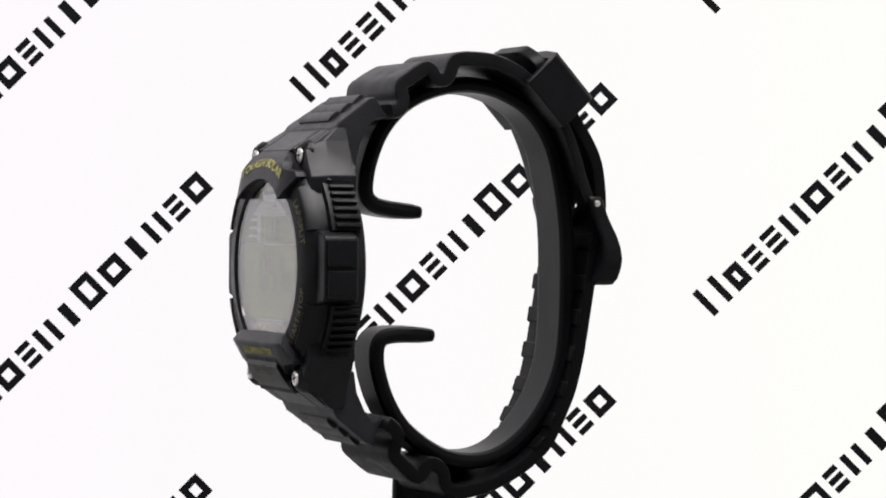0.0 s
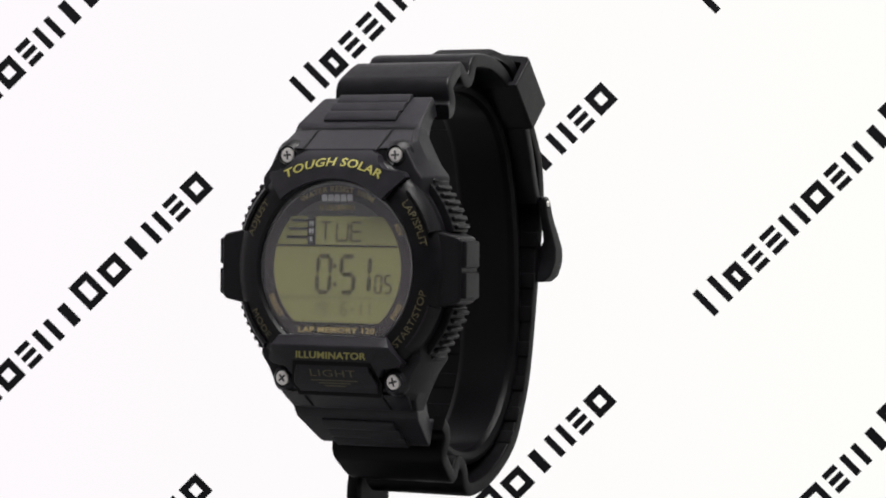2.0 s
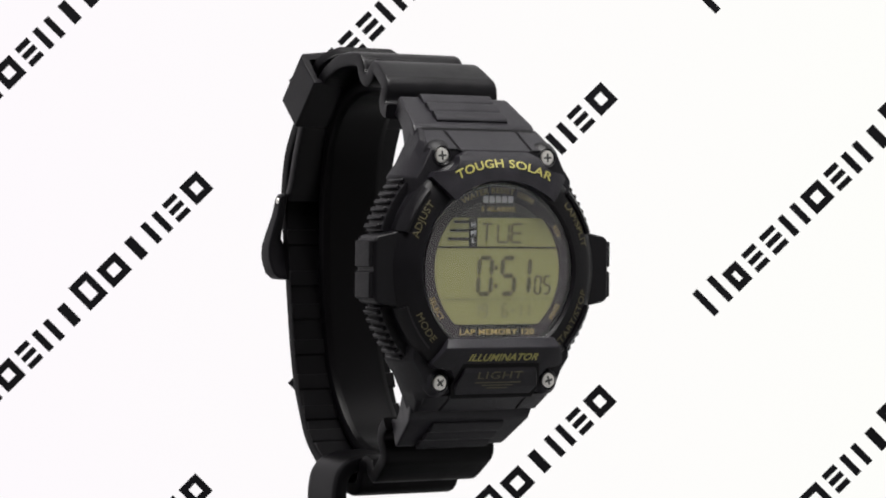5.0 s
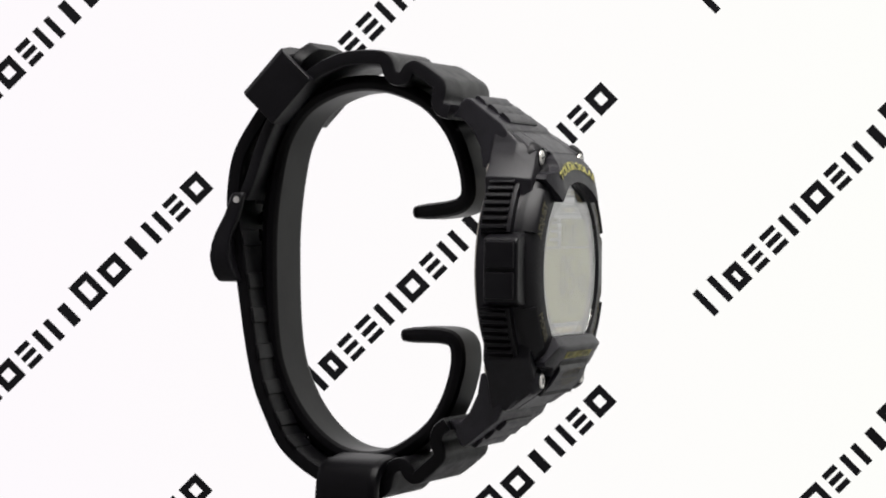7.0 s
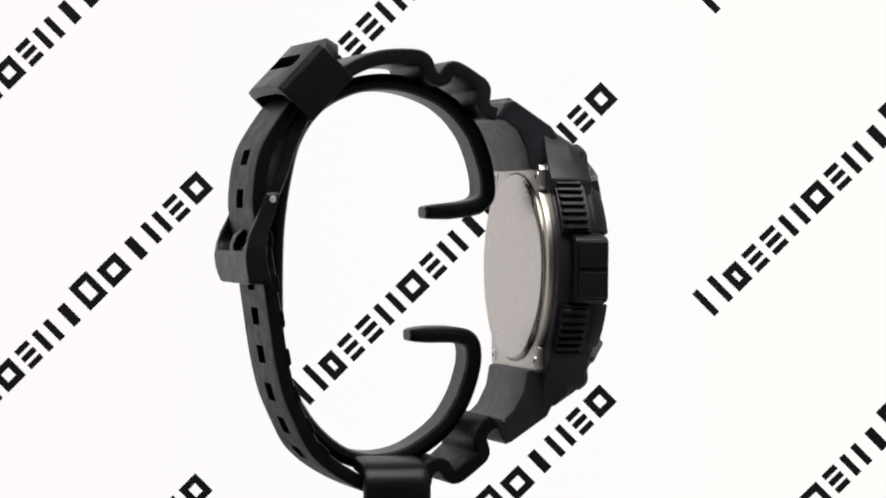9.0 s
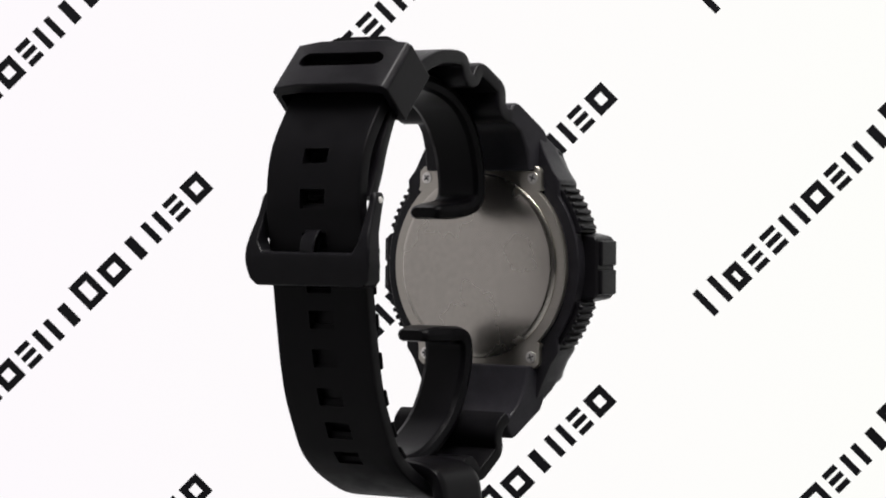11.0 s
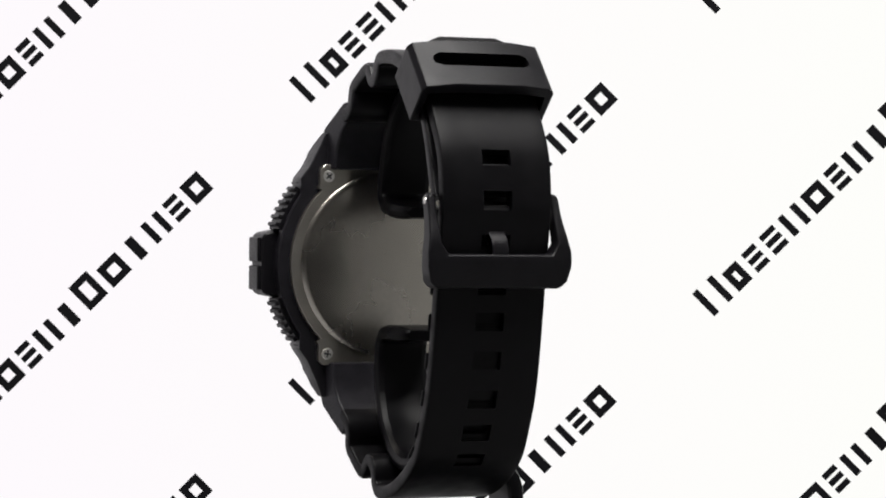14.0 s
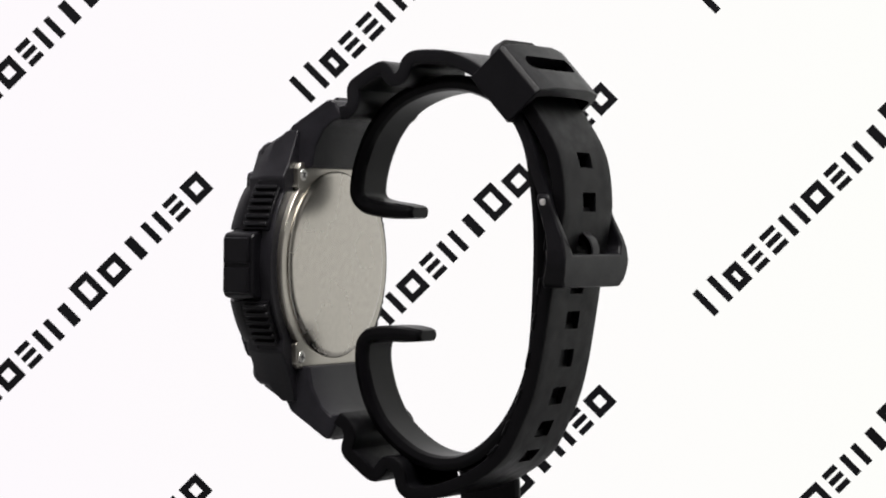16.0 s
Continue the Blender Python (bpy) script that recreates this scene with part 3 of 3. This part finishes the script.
def make_bezel_lettering():
    part("lettering", bend_letters(lettering("TOUGH SOLAR", 1.92, 0.04, 1.05, 0.1, 0.02), 0, CZ - 2.4, 19.8, 90, lambda x, z: top_slope(x, z) - 0.08, 1.37), yellow_ink, watch)
    part("lettering", put_letters(lettering("ILLUMINATOR", 1.62, 0.03, 1.05, 0.25, 0.04), 0, -20.0, lambda x, z: low_slope(x, z) - 0.06, 1.22), yellow_ink, watch)
    part("lettering", put_letters(lettering("LIGHT", 1.7, 0.03, 1.1), 0, -23.0, lambda x, z: low_slope(x, z) - 0.76 + 0.75 * max(0.0, z + 22.5), 1.72), dull_ink, watch)
    for z, w in ((-24.15, 4.4), (-24.6, 3.0), (-25.05, 2.0)):
        bm = box(-w, w, 0.0, 0.04, z - 0.1, z + 0.1, 0)
        for v in bm.verts:
            v.co.y += low_slope(0, v.co.z) - 0.74
        part("light_stripe", bm, dull_ink, watch)

    def slope(x, z):
        r = math.hypot(x, z - CZ)
        return -28.2 + (r - 15.0) * 0.136 - 0.05 if r < 17.2 else -27.9 + (r - 17.2) * 0.53 - 0.05
    for text, at, out in (("ADJUST", 151, True), ("LAP/SPLIT", 27, True), ("MODE", 214, False), ("START/STOP", 330, False)):
        part("lettering", bend_letters(lettering(text, 1.65, 0.03, 1.0), 0, CZ, 16.9, at, slope, 1.17, out), dull_ink, watch)


make_bezel_lettering()


# ---- case back ----
def make_back():
    half = [(0, 12.1), (12.0, 12.1), (12.9, 11.2), (12.9, 8.6), (13.3, 7.8)] + arc(0, CZ, 18.2, 46.5, -46.5, 24) + [(13.3, -19.2), (12.9, -20.0), (12.9, -22.6), (12.0, -23.5), (0, -23.5)]
    outline = mirror(half[1:-1])
    cover = part("back_cover", extrude(outline, front, -19.0, -17.2, 0.25), steel, watch, "stainless steel back cover with four ears")
    part("raised_disc", ring([(0.01, -17.5), (16.4, -17.5), (16.4, -17.0), (16.0, -16.7), (15.3, -16.6), (0.01, -16.6)], 0, CZ), scuffed_steel, cover, "cloudy scuffed steel centre")
    part("groove", ring([(16.4, -17.4), (16.9, -17.4), (16.9, -17.25), (16.4, -17.25)], 0, CZ), dark_slot, cover)
    for x, z, tilt in ((-11.3, 10.0, 20), (11.3, 10.0, 50), (-11.3, -21.5, 70), (11.3, -21.5, 10)):
        make_screw(x, z, -17.0, 1.15, tilt, 1, 0.8)


make_back()


# ---- strap ----
def taper(bm):
    for v in bm.verts:
        v.co.x *= 1.0 - 0.017 * max(0.0, v.co.y + 20.0)
    return bm


def make_strap():
    # short strap: wavy links from the case to the keeper and buckle
    upper = part("upper_strap", band([(-9.9, 20.6), (-8.5, 21), (-7.7, 22.4), (-7.9, 24.9), (-6.5, 26.2), (-3.4, 28.1), (-2.2, 28), (-1, 26.5), (0.5, 26.4), (1.5, 27.4), (2.2, 29.2), (3.7, 30), (7.9, 30), (11.07, 29.4), (15.17, 27.6), (19.8, 23.9), (23, 19.9), (25.4, 14.7), (27, 9.9), (28.6, 5.9)],
                                     lambda s: 20.2 + 3.0 * max(0, 1 - s / 0.2), lambda s: 2.5 - 0.5 * min(1, max(0, (s - 0.5) * 4)), soft=0.5), resin, watch)
    part("end_link", taper(extrude([(-9.9, 19.8), (-11.0, 21.0), (-11.8, 22.5), (-12.7, 23.1), (-13.6, 22.8), (-19.6, 18.6), (-20.7, 17.1), (-20.1, 11.2), (-16.0, 11.2), (-15.4, 14.7), (-13.8, 17.9), (-12.0, 19.4)], side, -12.25, 11.55, 0.5)), plate_resin, watch)
    lower = part("lower_strap", band(LONG,
                                     lambda s: 19.35 + 3.4 * max(0, 1 - s / 0.14) - 8.5 * max(0.0, (s - 0.97) / 0.03) ** 2, lambda s: 2.4, holes=HOLES, soft=0.5, hole_half=2.5), strap_resin, watch)
    part("end_link", taper(extrude([(-9.8, -31.0), (-11.0, -32.8), (-11.9, -34.8), (-12.6, -35.7), (-13.6, -35.2), (-19.4, -30.9), (-20.3, -29.1), (-20.1, -23.0), (-16.0, -23.0), (-15.4, -26.7), (-13.8, -29.8), (-12.1, -31.5)], side, -12.25, 11.55, 0.5)), plate_resin, watch)
    line, total = glide(LONG, 0.5)
    for h0, h1 in HOLES[:-2]:
        k = round((h0 + h1) / 2 / total * (len(line) - 1))
        p, d = line[k], (line[k + 1] - line[k - 1]).normalized()
        nrm = Vector((-d[1], d[0]))
        if nrm.dot(Vector((5, -5)) - p) < 0:
            nrm = -nrm
        for sx in (-1, 1):
            poly = [p + d * -1.5 + nrm * 1.0, p + d * 1.5 + nrm * 1.0, p + d * 1.3 + nrm * 1.5, p - d * 1.3 + nrm * 1.5]
            part("strap_pad", extrude([tuple(v) for v in poly], side, sx * 3.0, sx * 9.9, 0.15, 1), strap_resin, lower)
    # sloped lower lip of each hole
    for h0, h1 in HOLES:
        k0, k1 = (max(1, min(len(line) - 2, round(h / total * (len(line) - 1)))) for h in (h0, h1))
        p, q = line[k0], line[k1]
        d = (q - p).normalized()
        out = Vector((d[1], -d[0]))
        if out.dot(p - Vector((5, -5))) < 0:
            out = -out
        span = (q - p).length * 0.42
        poly = [p - d * 0.1 + out * 0.95, p - d * 0.1 - out * 1.1, p + d * span - out * 1.1, p + d * span + out * 0.1]
        part("hole_lip", extrude([tuple(v) for v in poly], side, -2.5, 2.5, 0), strap_resin, lower)
    # ribbed panels on the two end links
    for k, (y0, z0, y1, z1) in enumerate(((-13.1, 23.2, -19.6, 18.9), (-13.2, -35.6, -19.4, -31.2))):
        d = Vector((y1 - y0, z1 - z0))
        nrm = Vector((-d[1], d[0])).normalized() * (-1 if k == 0 else 1)
        if k == 0:
            nrm = Vector((-abs(nrm[0]), abs(nrm[1])))
        else:
            nrm = Vector((-abs(nrm[0]), -abs(nrm[1])))
        for a, b in ((0.0, 0.3), (0.34, 0.64), (0.68, 0.98)):
            p, q = Vector((y0, z0)) + d * a, Vector((y0, z0)) + d * b
            poly = [p - nrm * 1.0, q - nrm * 1.0, q + nrm * 0.1, q.lerp(p, 0.25) + nrm * 0.42, q.lerp(p, 0.8) + nrm * 0.62, p + nrm * 0.45]
            part("link_rib", extrude([tuple(v) for v in poly], side, -7.25, 6.55, 0.15), plate_resin, watch)
    return upper, lower


LONG = [(-10.1, -31.8), (-8.5, -33), (-7.9, -34.7), (-8.5, -37.2), (-7.1, -38.8), (-4.2, -41.1), (-3, -40.9), (-1.6, -39.2), (0.1, -39.4), (1.2, -40.7), (1.8, -43), (3.7, -44.1), (7.9, -43.6), (11.56, -42.4), (15.35, -40.5), (18.3, -38.5), (21, -35.8), (23.3, -31.4), (25.2, -27), (26.4, -22.5), (27.3, -17.8), (28.8, -8.2), (30.3, 1.3), (30.8, 6.1), (29.7, 13.2), (26.2, 19.3), (22.4, 24.2), (19.8, 27.9), (18, 31.3), (17.4, 32.4)]
HOLES = [(a - 1.95, a + 1.95) for a in (42.2, 47.5, 53.3, 60, 66.4, 72.4, 79.6, 86.2, 93.1)]
make_strap()


def make_keeper():
    # a closed loop round both layers, in its own frame: a along the strap, n outwards
    c, along = Vector((21.6, 25.05)), Vector((-0.68, 0.735)).normalized()
    out = Vector((along[1], -along[0])) * 1.0
    if out[0] < 0:
        out = -out

    def place(u, v, w):
        p = c + along * w + out * v
        return (u, p[0], p[1])
    bm = bmesh.new()
    outer = [(-11.8, -3.8), (11.8, -3.8), (11.8, 3.3), (11.1, 4.2), (6.0, 5.0), (-6.0, 5.0), (-11.1, 4.2), (-11.8, 3.3)]
    inner = [(-10.5, -2.6), (10.5, -2.6), (10.5, 2.2), (10.2, 2.6), (6.0, 2.9), (-6.0, 2.9), (-10.2, 2.6), (-10.5, 2.2)]
    slot = [(7.2, -0.6), (8.3, 0.0), (8.6, 0.9), (8.3, 1.8), (7.2, 2.4), (-7.2, 2.4), (-8.3, 1.8), (-8.6, 0.9), (-8.3, 0.0), (-7.2, -0.6)]

    def bow(u, rows):
        pts = sorted((a, b) for a, b in rows if b > 0 and abs(a) < 11.4)
        for (a, b), (c2, d) in zip(pts, pts[1:]):
            if a <= u <= c2:
                return b + (d - b) * (u - a) / (c2 - a)
        return pts[0][1]
    rings = []
    for w in (-5.2, 5.2):
        rings.append(([bm.verts.new(place(u, v, w)) for u, v in outer], [bm.verts.new(place(u, v, w)) for u, v in inner]))
    (o0, i0), (o1, i1) = rings
    for i in range(8):
        j = (i + 1) % 8
        if i not in (3, 4, 5):
            bm.faces.new((o0[i], o0[j], o1[j], o1[i]))
            bm.faces.new((i0[i], i1[i], i1[j], i0[j]))
        bm.faces.new((o0[i], i0[i], i0[j], o0[j]))
        bm.faces.new((o1[i], o1[j], i1[j], i1[i]))
    cut_o = [bm.verts.new(place(u, bow(u, outer), w)) for u, w in slot]
    cut_i = [bm.verts.new(place(u, bow(u, inner), w)) for u, w in slot]
    for a, b in ((o0, cut_o), (i0, cut_i)):
        far = o1 if a is o0 else i1
        bm.faces.new((a[3], a[4], b[0], b[1], b[2], b[3], b[4], far[4], far[3]))
        bm.faces.new((a[5], a[6], far[6], far[5], b[5], b[6], b[7], b[8], b[9]))
        bm.faces.new((a[4], a[5], b[9], b[0]))
        bm.faces.new((far[4], b[4], b[5], far[5]))
    for k in range(10):
        m = (k + 1) % 10
        bm.faces.new((cut_o[k], cut_o[m], cut_i[m], cut_i[k]))
    bmesh.ops.recalc_face_normals(bm, faces=bm.faces)
    es = [e for e in bm.edges if e.calc_length() > 0.85 and e.calc_face_angle(0) > radians(35) and not any(v in cut_o or v in cut_i for v in e.verts)]
    bmesh.ops.bevel(bm, geom=es, offset=0.4, segments=3, profile=0.5, affect="EDGES", clamp_overlap=True)
    part("strap_keeper", bm, buckle_resin, watch, "broad black resin strap loop with a slot")


make_keeper()


def make_buckle():
    def bend(z):
        rows = ((-9.0, 30.4), (-6.5, 31.3), (-3.5, 31.8), (-0.5, 31.3), (2.5, 30.0), (5.8, 28.8), (8.0, 28.4))
        for (a, b), (c, d) in zip(rows, rows[1:]):
            if z <= c:
                return b + (d - b) * (z - a) / (c - a)
        return rows[-1][1]
    right = [(10.5, 6.9), (11.5, 6.9), (12.0, 6.0), (12.1, 3.0), (12.5, 0.0), (13.0, -2.6), (13.0, -5.0), (12.4, -7.5), (11.2, -8.6)]
    outline = right + [(-x, z) for x, z in reversed(right)] + [(-10.5, -1.2), (-9.4, -3.0), (9.4, -3.0), (10.5, -1.2)]
    bm = extrude(outline, front, -1.6, 1.6, 0)
    for z in (4.5, 2.0, 0.0, -2.0, -4.0, -6.0):
        bmesh.ops.bisect_plane(bm, geom=bm.verts[:] + bm.edges[:] + bm.faces[:], plane_co=(0, 0, z), plane_no=(0, 0, 1))
    for v in bm.verts:
        v.co.x *= 0.975
        v.co.y = 0.2 + bend(v.co.z) + v.co.y * (0.75 + 0.035 * max(0.0, 6.0 - v.co.z))
    b = part("buckle", round_edges(bm, 0.45, 3), buckle_resin, watch, "black resin pin buckle with rounded corners")
    for sx in (-1, 1):
        bm = disc(0, 0, 0.58, 0, 0.25, 0.1, 20)
        for v in bm.verts:
            x, y, z = v.co
            v.co = (sx * (11.56 + y), 29.0 + x, 5.6 + z)
        part("pivot_pin", bm, screw_metal, b, "tiny steel pin end")
    part("tongue", extrude([(28.1, 5.9), (27.8, 5.0), (29.0, 1.6), (31.4, 0.7), (32.8, -0.5), (33.4, -2.0), (33.3, -3.8), (32.5, -4.1), (32.3, -2.4), (31.6, -1.0), (30.2, -0.2), (28.6, 3.6)], side, -1.45, 1.45, 0.3), buckle_resin, b)


make_buckle()


def motions():
    # the motor hurries and lags a little: (time, degrees ahead of an even turn)
    lead = [(0.0, -0.5), (0.5, 0.42), (1.0, -0.1), (1.5, -0.85), (2.0, -0.82), (2.5, 0.04), (3.0, 0.74), (3.5, 0.64), (4.0, 0.0), (4.5, -0.3), (5.2, 0.2),
            (6.0, 1.0), (6.5, 1.2), (7.0, 0.1), (7.5, -0.35), (8.0, 0.15), (8.5, 0.0), (9.0, -0.45), (9.5, -0.3), (10.2, 0.3), (10.9, 0.2), (11.5, -1.0),
            (12.0, -1.34), (12.5, -0.71), (13.0, 0.15), (13.5, 0.23), (14.0, -0.37), (14.5, -0.38), (15.0, 0.21), (15.5, 0.87), (16.0, 0.76)]
    turns = [(t, pose(AXIS, 0, LIFT, 0, 0, TURN * (t - FRONT) + ahead)) for t, ahead in lead]
    walk(stand, turns)
    walk(watch, [(t, m @ SEAT) for t, m in turns])


motions()
